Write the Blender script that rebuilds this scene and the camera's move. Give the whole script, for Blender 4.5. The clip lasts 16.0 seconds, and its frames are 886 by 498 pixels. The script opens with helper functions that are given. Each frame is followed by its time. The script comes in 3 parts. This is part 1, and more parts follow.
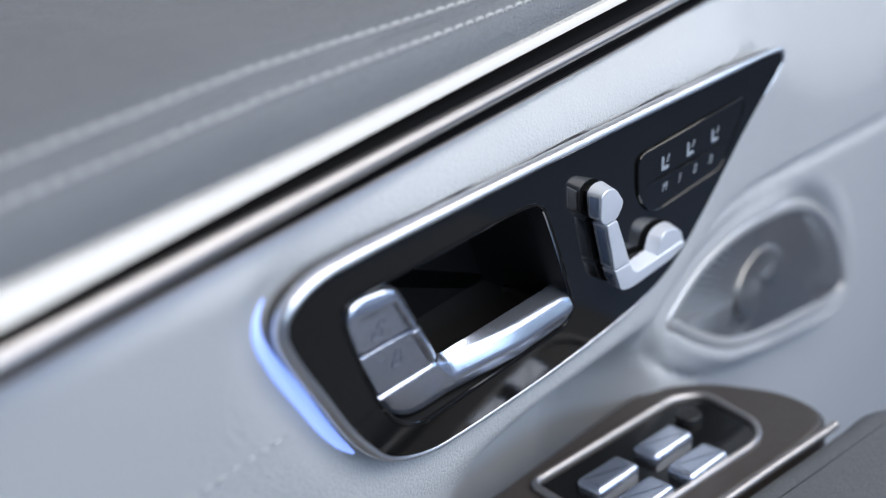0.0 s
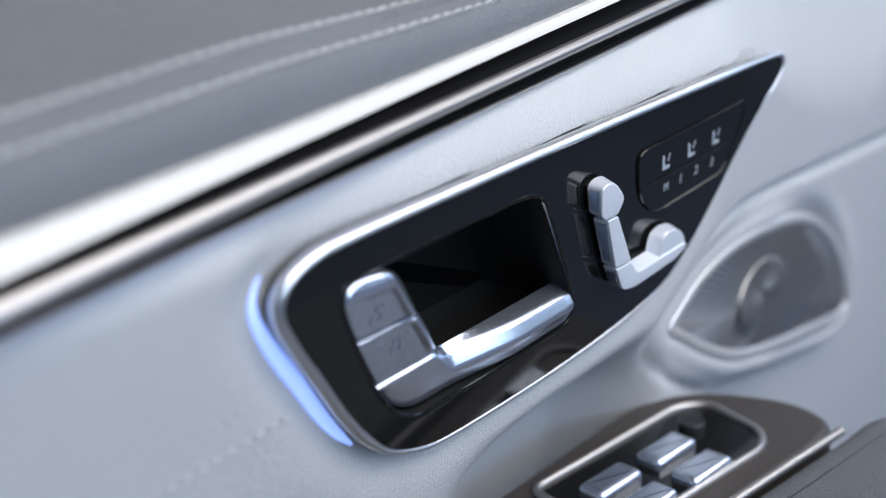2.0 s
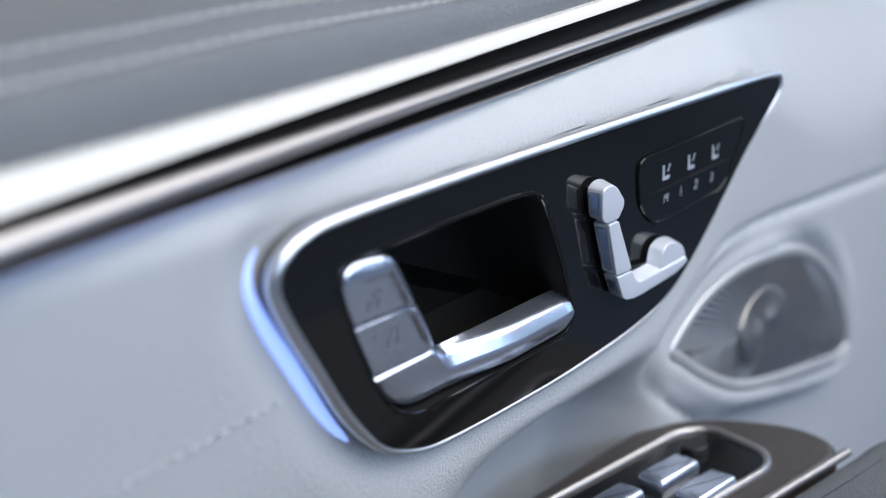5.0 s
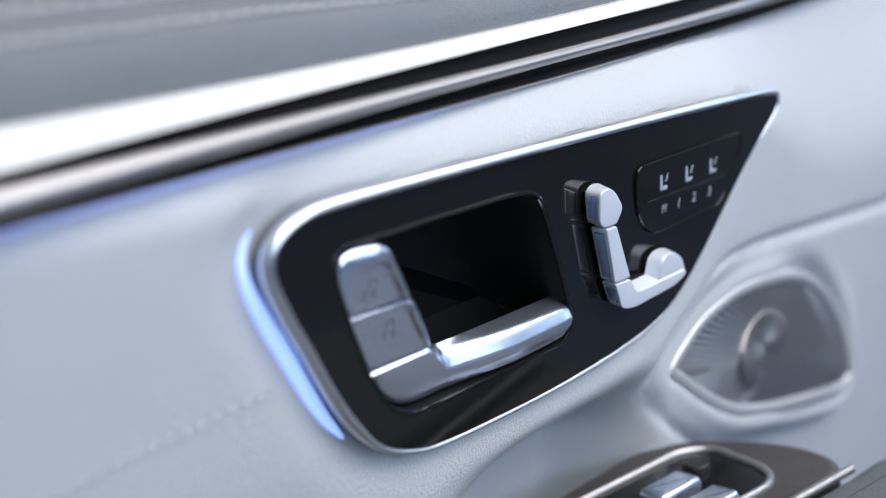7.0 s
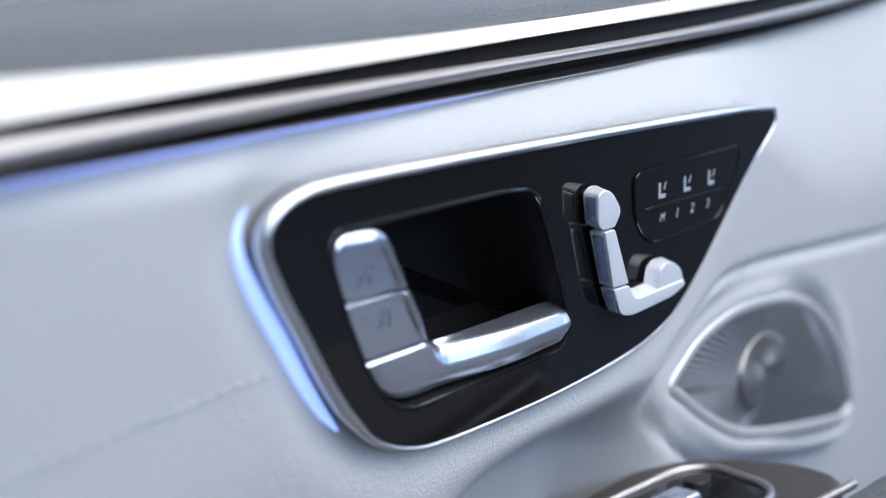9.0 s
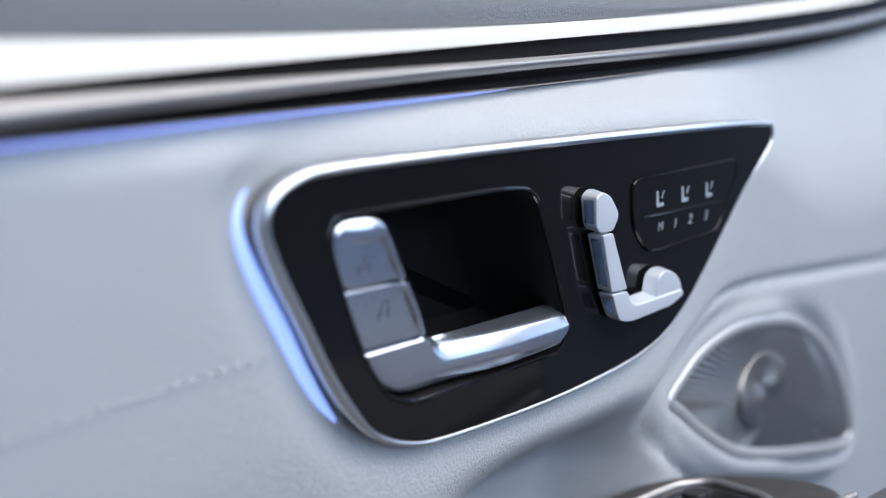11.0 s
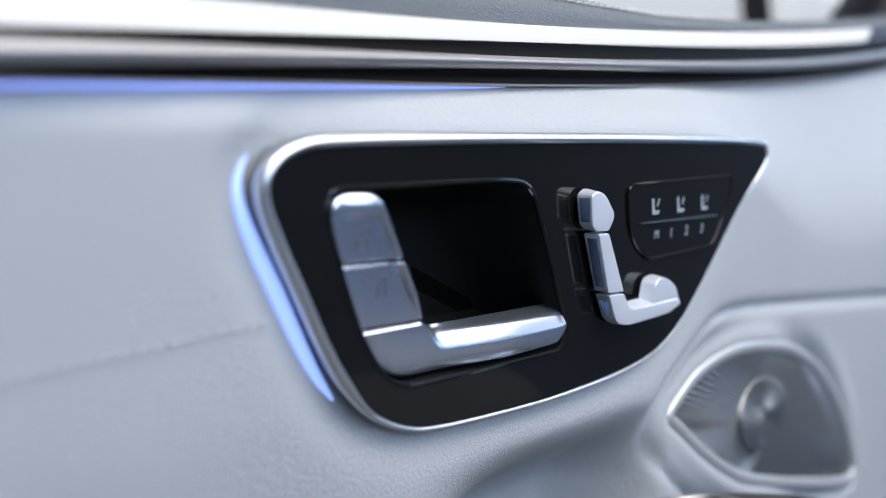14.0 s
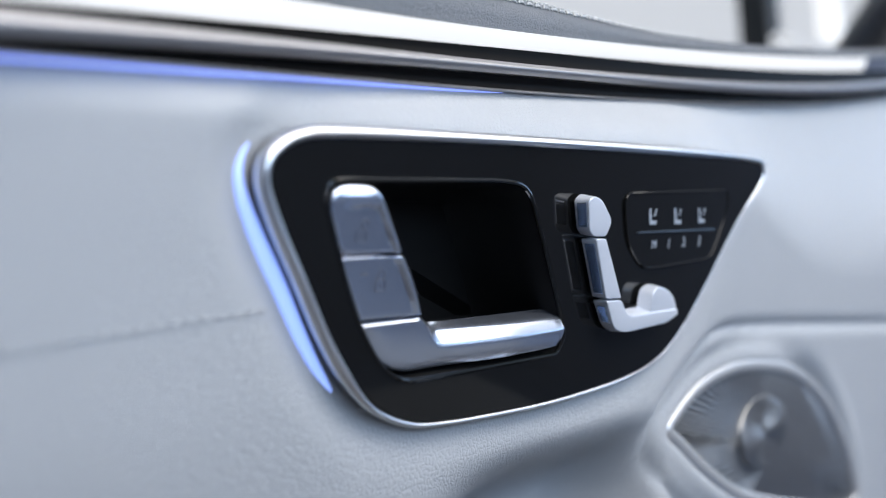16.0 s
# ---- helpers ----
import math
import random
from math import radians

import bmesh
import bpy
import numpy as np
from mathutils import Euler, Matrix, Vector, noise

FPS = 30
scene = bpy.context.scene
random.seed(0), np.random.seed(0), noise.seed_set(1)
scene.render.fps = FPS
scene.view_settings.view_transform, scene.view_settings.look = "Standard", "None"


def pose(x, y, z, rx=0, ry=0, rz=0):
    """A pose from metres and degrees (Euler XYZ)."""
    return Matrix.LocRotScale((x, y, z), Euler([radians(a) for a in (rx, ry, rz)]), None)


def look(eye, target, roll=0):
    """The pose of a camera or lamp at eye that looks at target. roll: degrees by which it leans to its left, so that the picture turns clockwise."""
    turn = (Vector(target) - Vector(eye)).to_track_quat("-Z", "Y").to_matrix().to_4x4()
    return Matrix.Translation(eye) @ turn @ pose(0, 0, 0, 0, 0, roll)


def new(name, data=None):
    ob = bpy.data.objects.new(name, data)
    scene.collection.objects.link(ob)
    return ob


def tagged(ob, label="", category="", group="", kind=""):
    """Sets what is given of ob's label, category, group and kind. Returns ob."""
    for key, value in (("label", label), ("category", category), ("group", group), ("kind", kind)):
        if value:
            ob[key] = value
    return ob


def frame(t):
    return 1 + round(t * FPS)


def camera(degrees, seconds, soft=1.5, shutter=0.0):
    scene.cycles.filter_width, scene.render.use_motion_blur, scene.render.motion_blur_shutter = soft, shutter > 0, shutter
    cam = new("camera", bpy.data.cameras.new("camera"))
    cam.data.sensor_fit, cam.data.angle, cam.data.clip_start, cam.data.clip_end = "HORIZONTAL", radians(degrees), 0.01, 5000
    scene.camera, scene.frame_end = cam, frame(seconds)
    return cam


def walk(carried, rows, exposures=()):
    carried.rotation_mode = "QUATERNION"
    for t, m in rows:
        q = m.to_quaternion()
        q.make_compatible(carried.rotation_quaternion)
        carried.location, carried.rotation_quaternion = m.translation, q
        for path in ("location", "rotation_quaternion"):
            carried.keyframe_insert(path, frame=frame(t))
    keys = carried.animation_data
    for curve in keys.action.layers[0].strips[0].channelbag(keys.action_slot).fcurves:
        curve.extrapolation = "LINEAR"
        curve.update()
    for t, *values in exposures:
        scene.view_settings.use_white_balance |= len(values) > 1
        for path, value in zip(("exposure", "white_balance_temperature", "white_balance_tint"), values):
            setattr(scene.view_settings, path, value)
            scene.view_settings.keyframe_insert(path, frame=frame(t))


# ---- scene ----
cam = camera(39.83, 16.0, soft=1.1)
cam.data.dof.use_dof = True
cam.data.dof.focus_distance = 0.437
cam.data.dof.aperture_fstop = 5.0
walk(cam, [
    (0, look((-0.5026, -0.2378, 0.1308), (-0.2261, 0.0123, -0.0143), -6.08)),
    (0.5, look((-0.5031, -0.2364, 0.1260), (-0.2251, 0.0135, -0.0163), -6.00)),
    (1, look((-0.5040, -0.2368, 0.1206), (-0.2247, 0.0139, -0.0177), -5.94)),
    (1.5, look((-0.5054, -0.2382, 0.1158), (-0.2250, 0.0136, -0.0182), -6.04)),
    (2, look((-0.5059, -0.2390, 0.1104), (-0.2244, 0.0140, -0.0190), -6.02)),
    (2.5, look((-0.5061, -0.2376, 0.1045), (-0.2227, 0.0154, -0.0206), -6.09)),
    (3, look((-0.5068, -0.2356, 0.0987), (-0.2212, 0.0169, -0.0223), -5.93)),
    (3.5, look((-0.5075, -0.2353, 0.0929), (-0.2202, 0.0176, -0.0233), -6.04)),
    (4, look((-0.5085, -0.2354, 0.0886), (-0.2199, 0.0178, -0.0234), -5.83)),
    (6.5, look((-0.5136, -0.2387, 0.0617), (-0.2185, 0.0178, -0.0228), -5.80)),
    (7, look((-0.5139, -0.2379, 0.0556), (-0.2174, 0.0186, -0.0238), -5.67)),
    (7.5, look((-0.5145, -0.2367, 0.0495), (-0.2163, 0.0193, -0.0247), -5.59)),
    (8, look((-0.5146, -0.2356, 0.0441), (-0.2151, 0.0202, -0.0255), -5.43)),
    (8.5, look((-0.5154, -0.2362, 0.0383), (-0.2150, 0.0200, -0.0261), -5.42)),
    (9, look((-0.5160, -0.2367, 0.0330), (-0.2147, 0.0199, -0.0257), -5.28)),
    (11.5, look((-0.5219, -0.2411, 0.0068), (-0.2178, 0.0166, -0.0270), -5.04)),
    (12, look((-0.5230, -0.2422, 0.0005), (-0.2186, 0.0157, -0.0277), -5.04)),
    (12.5, look((-0.5237, -0.2421, -0.0050), (-0.2187, 0.0157, -0.0283), -5.06)),
    (13, look((-0.5248, -0.2428, -0.0112), (-0.2194, 0.0150, -0.0289), -5.11)),
    (13.5, look((-0.5259, -0.2434, -0.0166), (-0.2202, 0.0142, -0.0294), -5.05)),
    (14, look((-0.5269, -0.2442, -0.0213), (-0.2210, 0.0135, -0.0297), -4.97)),
    (14.5, look((-0.5280, -0.2455, -0.0271), (-0.2222, 0.0123, -0.0300), -5.00)),
    (15, look((-0.5291, -0.2470, -0.0318), (-0.2234, 0.0110, -0.0298), -5.00)),
    (15.5, look((-0.5302, -0.2479, -0.0368), (-0.2245, 0.0100, -0.0299), -5.08)),
    (16, look((-0.5310, -0.2487, -0.0416), (-0.2254, 0.0092, -0.0304), -4.89)),
], [(0, 0.0), (4, 0.0), (7, 0.15), (9, 0.20), (11.5, 0.05), (16, 0.05)])

# ---- light ----
world = bpy.data.worlds.new("sky")
scene.world = world
world.use_nodes = True
wn = world.node_tree.nodes
sky = wn.new("ShaderNodeTexSky")
sky.sky_type = "NISHITA"
sky.sun_disc = False
sky.sun_elevation, sky.sun_rotation = radians(50), radians(200)
wn["Background"].inputs[1].default_value = 0.10
world.node_tree.links.new(sky.outputs[0], wn["Background"].inputs[0])


def area(name, m, sx, sy, watts, colour):
    data = bpy.data.lights.new(name, "AREA")
    data.shape, data.size, data.size_y, data.energy, data.color = "RECTANGLE", sx, sy, watts, colour
    ob = new(name, data)
    ob.matrix_world = m
    return ob


# daylight in the roof opening and in the window of the opposite door
area("roof_daylight", look((0.15, -0.78, 0.615), (0.15, -0.779, 0.0)), 1.6, 1.00, 20.5, (1.0, 0.975, 0.94))
area("front_roof_daylight", look((1.34, -0.65, 0.615), (1.34, -0.649, 0.0)), 0.75, 1.26, 1.2, (1.0, 0.975, 0.94))
area("window_daylight", look((-0.25, -1.36, 0.33), (-0.25, 0.0, 0.05)), 2.0, 0.36, 10.5, (0.52, 0.71, 1.0))
area("windscreen_daylight", look((1.76, -0.62, 0.40), (0.0, -0.5, 0.1)), 1.4, 0.36, 3.6, (0.40, 0.62, 1.0))

# ---- materials ----


def mat(name, colour, rough=0.5, metal=0.0, coat=0.0, spec=0.5, grain=0.0, scale=200.0, kind="noise", vary=0.06, emit=None, emit_strength=0.0, rough_vary=0.08, sheen=0.0):
    m = bpy.data.materials.new(name)
    m.use_nodes = True
    nt = m.node_tree
    n, l = nt.nodes, nt.links
    b = n["Principled BSDF"]
    b.inputs["Roughness"].default_value = rough
    b.inputs["Metallic"].default_value = metal
    b.inputs["Coat Weight"].default_value = coat
    b.inputs["Coat Roughness"].default_value = 0.03
    b.inputs["Specular IOR Level"].default_value = spec
    b.inputs["Sheen Weight"].default_value = sheen
    if emit:
        b.inputs["Emission Color"].default_value = (*emit, 1)
        b.inputs["Emission Strength"].default_value = emit_strength
    tc = n.new("ShaderNodeTexCoord")
    broad = n.new("ShaderNodeTexNoise")
    broad.inputs["Scale"].default_value = 14.0
    broad.inputs["Detail"].default_value = 5.0
    l.new(tc.outputs["Object"], broad.inputs["Vector"])
    ramp = n.new("ShaderNodeMix")
    ramp.data_type = "RGBA"
    ramp.inputs["A"].default_value = (*[c * (1 - vary) for c in colour], 1)
    ramp.inputs["B"].default_value = (*[min(1, c * (1 + vary)) for c in colour], 1)
    l.new(broad.outputs["Fac"], ramp.inputs["Factor"])
    l.new(ramp.outputs["Result"], b.inputs["Base Color"])
    fine = n.new("ShaderNodeTexNoise")
    fine.inputs["Scale"].default_value = 90.0
    fine.inputs["Detail"].default_value = 6.0
    l.new(tc.outputs["Object"], fine.inputs["Vector"])
    rr = n.new("ShaderNodeMapRange")
    rr.inputs["To Min"].default_value = max(0.0, rough - rough_vary)
    rr.inputs["To Max"].default_value = min(1.0, rough + rough_vary)
    l.new(fine.outputs["Fac"], rr.inputs["Value"])
    l.new(rr.outputs["Result"], b.inputs["Roughness"])
    if grain:
        bump = n.new("ShaderNodeBump")
        bump.inputs["Strength"].default_value = grain
        bump.inputs["Distance"].default_value = 0.0006
        if kind == "leather":
            warp = n.new("ShaderNodeTexNoise")
            warp.inputs["Scale"].default_value = scale * 0.5
            l.new(tc.outputs["Object"], warp.inputs["Vector"])
            mixv = n.new("ShaderNodeMix")
            mixv.data_type = "VECTOR"
            mixv.inputs["Factor"].default_value = 0.004
            l.new(tc.outputs["Object"], mixv.inputs["A"])
            l.new(warp.outputs["Color"], mixv.inputs["B"])
            tex = n.new("ShaderNodeTexVoronoi")
            tex.feature = "DISTANCE_TO_EDGE"
            tex.inputs["Scale"].default_value = scale
            l.new(mixv.outputs["Result"], tex.inputs["Vector"])
            cut = n.new("ShaderNodeMapRange")
            cut.inputs["From Max"].default_value = 0.22
            l.new(tex.outputs["Distance"], cut.inputs["Value"])
            l.new(cut.outputs["Result"], bump.inputs["Height"])
        elif kind == "knurl":
            tex = n.new("ShaderNodeTexVoronoi")
            tex.inputs["Scale"].default_value = scale
            tex.inputs["Randomness"].default_value = 0.0
            l.new(tc.outputs["Object"], tex.inputs["Vector"])
            l.new(tex.outputs["Distance"], bump.inputs["Height"])
        else:
            tex = n.new("ShaderNodeTexNoise")
            tex.inputs["Scale"].default_value = scale
            tex.inputs["Detail"].default_value = 6.0
            l.new(tc.outputs["Object"], tex.inputs["Vector"])
            l.new(tex.outputs["Fac"], bump.inputs["Height"])
        l.new(bump.outputs["Normal"], b.inputs["Normal"])
    return m


LEATHER = mat("pale_leather", (0.475, 0.485, 0.495), 0.42, grain=0.35, scale=520, kind="leather", vary=0.03)
LEATHER_UP = mat("grey_leather", (0.166, 0.174, 0.188), 0.44, grain=0.5, scale=700, kind="leather", vary=0.05)
THREAD = mat("pale_thread", (0.60, 0.60, 0.59), 0.7, grain=0.5, scale=3000)
SEAM = mat("grey_seam_thread", (0.52, 0.53, 0.54), 0.7, grain=0.5, scale=3000)
# emission stands in for the white reflection on the chrome trim strip
CHROME_SHINE = mat("emissive_chrome_shine", (0.4, 0.4, 0.4), 0.3, emit=(0.97, 0.98, 1.0), emit_strength=0.76)
KNOB = mat("pale_satin_silver", (0.74, 0.77, 0.83), 0.34, 0.35, rough_vary=0.0, vary=0.02)
CHROME = mat("bright_chrome", (0.92, 0.92, 0.93), 0.13, 1.0, rough_vary=0.02, vary=0.01)
SATIN = mat("satin_aluminium", (0.63, 0.68, 0.79), 0.23, 0.94, rough_vary=0.0, vary=0.02)
BRUSHED = mat("brushed_bar", (0.40, 0.38, 0.375), 0.36, 0.85, rough_vary=0.0, vary=0.02)
GLOSS = mat("piano_black", (0.007, 0.007, 0.007), 0.07, spec=0.36, rough_vary=0.02)
MATT = mat("matt_black_plastic", (0.006, 0.006, 0.0065), 0.35, grain=0.2, scale=2500)
# knob metal made darker and bluer: shade of the knurl's grooves in the colour
KNURLED = mat("groove_shaded_aluminium", (0.42, 0.48, 0.60), 0.20, 1.0, rough_vary=0.0, vary=0.02)
ICON = mat("white_print", (0.34, 0.38, 0.43), 0.5)
DARKPRINT = mat("dark_print", (0.10, 0.11, 0.14), 0.5)
ARMPAD = mat("mid_grey_leather", (0.10, 0.106, 0.115), 0.5, grain=0.4, scale=520, kind="leather", vary=0.05)
CHANNEL = mat("glossy_black_channel", (0.004, 0.0036, 0.0036), 0.45, spec=0.03, rough_vary=0.02)
RECESS = mat("deep_black_plastic", (0.0045, 0.0045, 0.0045), 0.65, spec=0.15, grain=0.1, scale=2500)
WOOD = mat("open_pore_brown_veneer", (0.048, 0.040, 0.036), 0.42, grain=0.4, scale=300, vary=0.2)
GRILLE = mat("perforated_metal", (0.30, 0.295, 0.29), 0.36, 0.85, grain=0.35, scale=900, kind="knurl")
RIM = mat("pale_satin_rim", (0.60, 0.59, 0.58), 0.42, 0.6, rough_vary=0.02, vary=0.02)
LED = mat("blue_light_guide", (0.5, 0.6, 1.0), 0.4, emit=(0.26, 0.41, 1.0), emit_strength=1.05)
LED_TRIM = mat("dim_blue_light_guide", (0.5, 0.6, 1.0), 0.4, emit=(0.26, 0.36, 1.0), emit_strength=1.1)
FRAME = mat("bright_satin_frame", (0.80, 0.80, 0.81), 0.36, 1.0, rough_vary=0.02, vary=0.02)
HEADLINER = mat("grey_headliner_cloth", (0.35, 0.35, 0.36), 0.9, grain=0.3, scale=900)
# unseen floor, coloured blue to cool the light bounced onto the door
BOUNCE_FLOOR = mat("blue_bounce_floor", (0.10, 0.13, 0.19), 0.95, grain=0.5, scale=600)
# dark blue only to dim what handle and panel reflect
DIM_WALL = mat("dim_blue_reflected_wall", (0.17, 0.20, 0.27), 0.5, grain=0.3, scale=500, kind="leather")
# emission replaces the light falling on the white surfaces outside
BACKDROP = mat("self_lit_white_wall", (0.8, 0.8, 0.8), 0.8, emit=(1.0, 1.0, 0.99), emit_strength=0.38)
TUBE = mat("white_light_tube", (0.8, 0.8, 0.8), 0.5, emit=(1.0, 1.0, 1.0), emit_strength=0.9)

# ---- mesh helpers ----


def part(name, bm, material, parent=None, label="", smooth=True, m=None):
    if isinstance(bm, bmesh.types.BMesh):
        bmesh.ops.recalc_face_normals(bm, faces=bm.faces)
        me = bpy.data.meshes.new(name)
        bm.to_mesh(me)
        bm.free()
    else:
        me = bm
    if material and not me.materials:
        me.materials.append(material)
    me.polygons.foreach_set("use_smooth", [smooth] * len(me.polygons))
    if smooth:
        me.set_sharp_from_angle(angle=radians(38))
    ob = new(name, me)
    if parent:
        ob.parent = parent
    if m:
        ob.matrix_local = m
    if label:
        ob["label"] = label
    return ob


def thing(name, label, category, m=None, group="", kind=""):
    ob = new(name)
    ob.empty_display_size = 0.02
    if m:
        ob.matrix_world = m
    return tagged(ob, label, category, group, kind)


def mm(points):
    return [tuple(c * 0.001 for c in p) for p in points]


def smooth_loop(points, n=8, closed=True):
    """Catmull-Rom through the points."""
    p = [np.array(q, float) for q in points]
    k = len(p)
    out = []
    for i in range(k if closed else k - 1):
        if closed:
            a, b, c, d = p[i - 1], p[i], p[(i + 1) % k], p[(i + 2) % k]
        else:
            a, b, c, d = p[max(i - 1, 0)], p[i], p[i + 1], p[min(i + 2, k - 1)]
        for j in range(n):
            t = j / n
            out.append(0.5 * (2 * b + (c - a) * t + (2 * a - 5 * b + 4 * c - d) * t * t + (3 * b - a - 3 * c + d) * t ** 3))
    if not closed:
        out.append(p[-1])
    return out


def rounded(points, r, n=5):
    """A polygon with its corners rounded by r (a number, or one for each corner)."""
    k = len(points)
    out = []
    for i in range(k):
        a, b, c = (np.array(points[j % k], float) for j in (i - 1, i, i + 1))
        ri = r[i] if isinstance(r, (list, tuple)) else r
        la, lc = np.linalg.norm(a - b), np.linalg.norm(c - b)
        ra = min(ri, 0.48 * la, 0.48 * lc)
        s, e = b + (a - b) / la * ra, b + (c - b) / lc * ra
        for j in range(n + 1):
            t = j / n
            out.append((1 - t) ** 2 * s + 2 * t * (1 - t) * b + t * t * e)
    return out


def area_of(loop):
    return 0.5 * sum(loop[i - 1][0] * loop[i][1] - loop[i][0] * loop[i - 1][1] for i in range(len(loop)))


def inset(loop, by):
    """The loop moved inwards by that distance."""
    p = np.array(loop, float)
    sgn = 1 if area_of(loop) > 0 else -1
    d = np.roll(p, -1, 0) - np.roll(p, 1, 0)
    d /= np.maximum(np.linalg.norm(d, axis=1), 1e-9)[:, None]
    return p + sgn * by * np.stack([-d[:, 1], d[:, 0]], 1)


def rings(bm, loops, cap_first=True, cap_last=True):
    """Faces between loops of equal length."""
    made = [[bm.verts.new(v) for v in loop] for loop in loops]
    n = len(made[0])
    for a, b in zip(made, made[1:]):
        for i in range(n):
            bm.faces.new((a[i - 1], a[i], b[i], b[i - 1]))
    if cap_first:
        bm.faces.new(made[0])
    if cap_last:
        bm.faces.new(made[-1])
    return bm


def prism(loop, low, high, bevel=0.0006, steps=2, taper=0.0):
    """A solid on a plane outline; low and high are numbers or functions of (u, w)."""
    lo = low if callable(low) else lambda u, w: low
    hi = high if callable(high) else lambda u, w: high
    loops = [[(u, w, lo(u, w)) for u, w in inset(loop, -taper)]]
    for k in range(steps + 1):
        a = k / steps * math.pi / 2
        q = inset(loop, bevel * (1 - math.cos(a)))
        loops.append([(u, w, hi(u, w) - bevel * (1 - math.sin(a))) for u, w in q])
    loops.append([(u, w, hi(u, w)) for u, w in inset(loop, bevel * 1.25)])
    bm = bmesh.new()
    return rings(bm, loops)


def dense(loop, step):
    """The loop with points added on its long sides."""
    out = []
    for i in range(len(loop)):
        a, b = np.array(loop[i - 1], float), np.array(loop[i], float)
        n = max(1, int(np.linalg.norm(b - a) / step))
        out += [a + (b - a) * k / n for k in range(n)]
    return out


def pillow(loop, low, high, bevel, steps=4, levels=16):
    """A solid on a plane outline whose whole front follows high(u, w)."""
    loop = dense(loop, 0.0012)
    loops = [[(u, w, low) for u, w in loop]]
    for k in range(steps + 1):
        a = k / steps * math.pi / 2
        loops.append([(u, w, high(u, w) - bevel * (1 - math.sin(a))) for u, w in inset(loop, bevel * (1 - math.cos(a)))])
    edge = inset(loop, bevel)
    c = np.mean(edge, axis=0)
    for k in range(1, levels):
        loops.append([(u, w, high(u, w)) for u, w in c + (edge - c) * (1 - k / levels)])
    return rings(bmesh.new(), loops)


def box(x0, y0, z0, x1, y1, z1, bevel=0.0):
    bm = bmesh.new()
    bmesh.ops.create_cube(bm, size=1.0, matrix=Matrix.Translation(((x0 + x1) / 2, (y0 + y1) / 2, (z0 + z1) / 2)) @ Matrix.Diagonal((x1 - x0, y1 - y0, z1 - z0, 1)))
    if bevel:
        bmesh.ops.bevel(bm, geom=bm.edges[:], offset=bevel, segments=3, profile=0.5, affect="EDGES")
    return bm


def sweep(path, profile, closed=False, up=(0, 0, 1), caps=True):
    """A profile of (across, up) points carried along a 3D path."""
    p = [Vector(q) for q in path]
    k = len(p)
    loops = []
    for i in range(k):
        a, b = (p[i - 1], p[(i + 1) % k]) if closed else (p[max(i - 1, 0)], p[min(i + 1, k - 1)])
        t = (b - a).normalized()
        side = t.cross(Vector(up)).normalized()
        top = side.cross(t).normalized()
        loops.append([tuple(p[i] + side * s + top * h) for s, h in profile])
    if closed:
        loops.append(loops[0])
    bm = bmesh.new()
    rings(bm, loops, caps and not closed, caps and not closed)
    if closed:
        bmesh.ops.remove_doubles(bm, verts=bm.verts, dist=1e-7)
    return bm


def tube(path, radii, squash=1.0, closed=False, n=10):
    """A tube of changing radius along a path in the panel's plane."""
    k = len(path)
    loops = []
    for i in range(k):
        a, b = (path[i - 1], path[(i + 1) % k]) if closed else (path[max(i - 1, 0)], path[min(i + 1, k - 1)])
        t = Vector(b) - Vector(a)
        t.normalize()
        side = t.cross(Vector((0, 0, 1))).normalized()
        top = side.cross(t)
        loops.append([tuple(Vector(path[i]) + side * radii[i] * math.cos(2 * math.pi * j / n) + top * squash * radii[i] * math.sin(2 * math.pi * j / n)) for j in range(n)])
    bm = bmesh.new()
    if closed:
        loops.append(loops[0])
    rings(bm, loops, not closed, not closed)
    if closed:
        bmesh.ops.remove_doubles(bm, verts=bm.verts, dist=1e-7)
    return bm


def circle(r, n=10, sx=1.0, sy=1.0):
    return [(r * sx * math.cos(2 * math.pi * i / n), r * sy * math.sin(2 * math.pi * i / n)) for i in range(n)]


def inside(pts, loop):
    x, y = pts[:, 0], pts[:, 1]
    res = np.zeros(len(pts), bool)
    for (x0, y0), (x1, y1) in zip(loop, np.roll(loop, -1, 0)):
        c = (y0 > y) != (y1 > y)
        res ^= c & (x < (x1 - x0) * (y - y0) / (y1 - y0 + 1e-15) + x0)
    return res


def away(pts, loop, closed=True):
    """The distance of the points from a polyline."""
    loop = np.array(loop, float)
    a = loop if closed else loop[:-1]
    b = np.roll(loop, -1, 0) if closed else loop[1:]
    best = np.full(len(pts), 9.0)
    for p, q in zip(a, b):
        d = q - p
        t = np.clip(((pts - p) @ d) / max(d @ d, 1e-15), 0, 1)
        best = np.minimum(best, np.linalg.norm(pts - p - t[:, None] * d, axis=1))
    return best


def ease(t):
    t = np.clip(t, 0, 1)
    return t * t * (3 - 2 * t)


# ---- the door's own frame: u along it, w up in the control panel's plane, d out towards the cabin ----
LEAN = Matrix(((1, 0, 0, 0), (0, -0.1993, -0.9799, 0), (0, 0.9799, -0.1993, 0), (0, 0, 0, 1)))

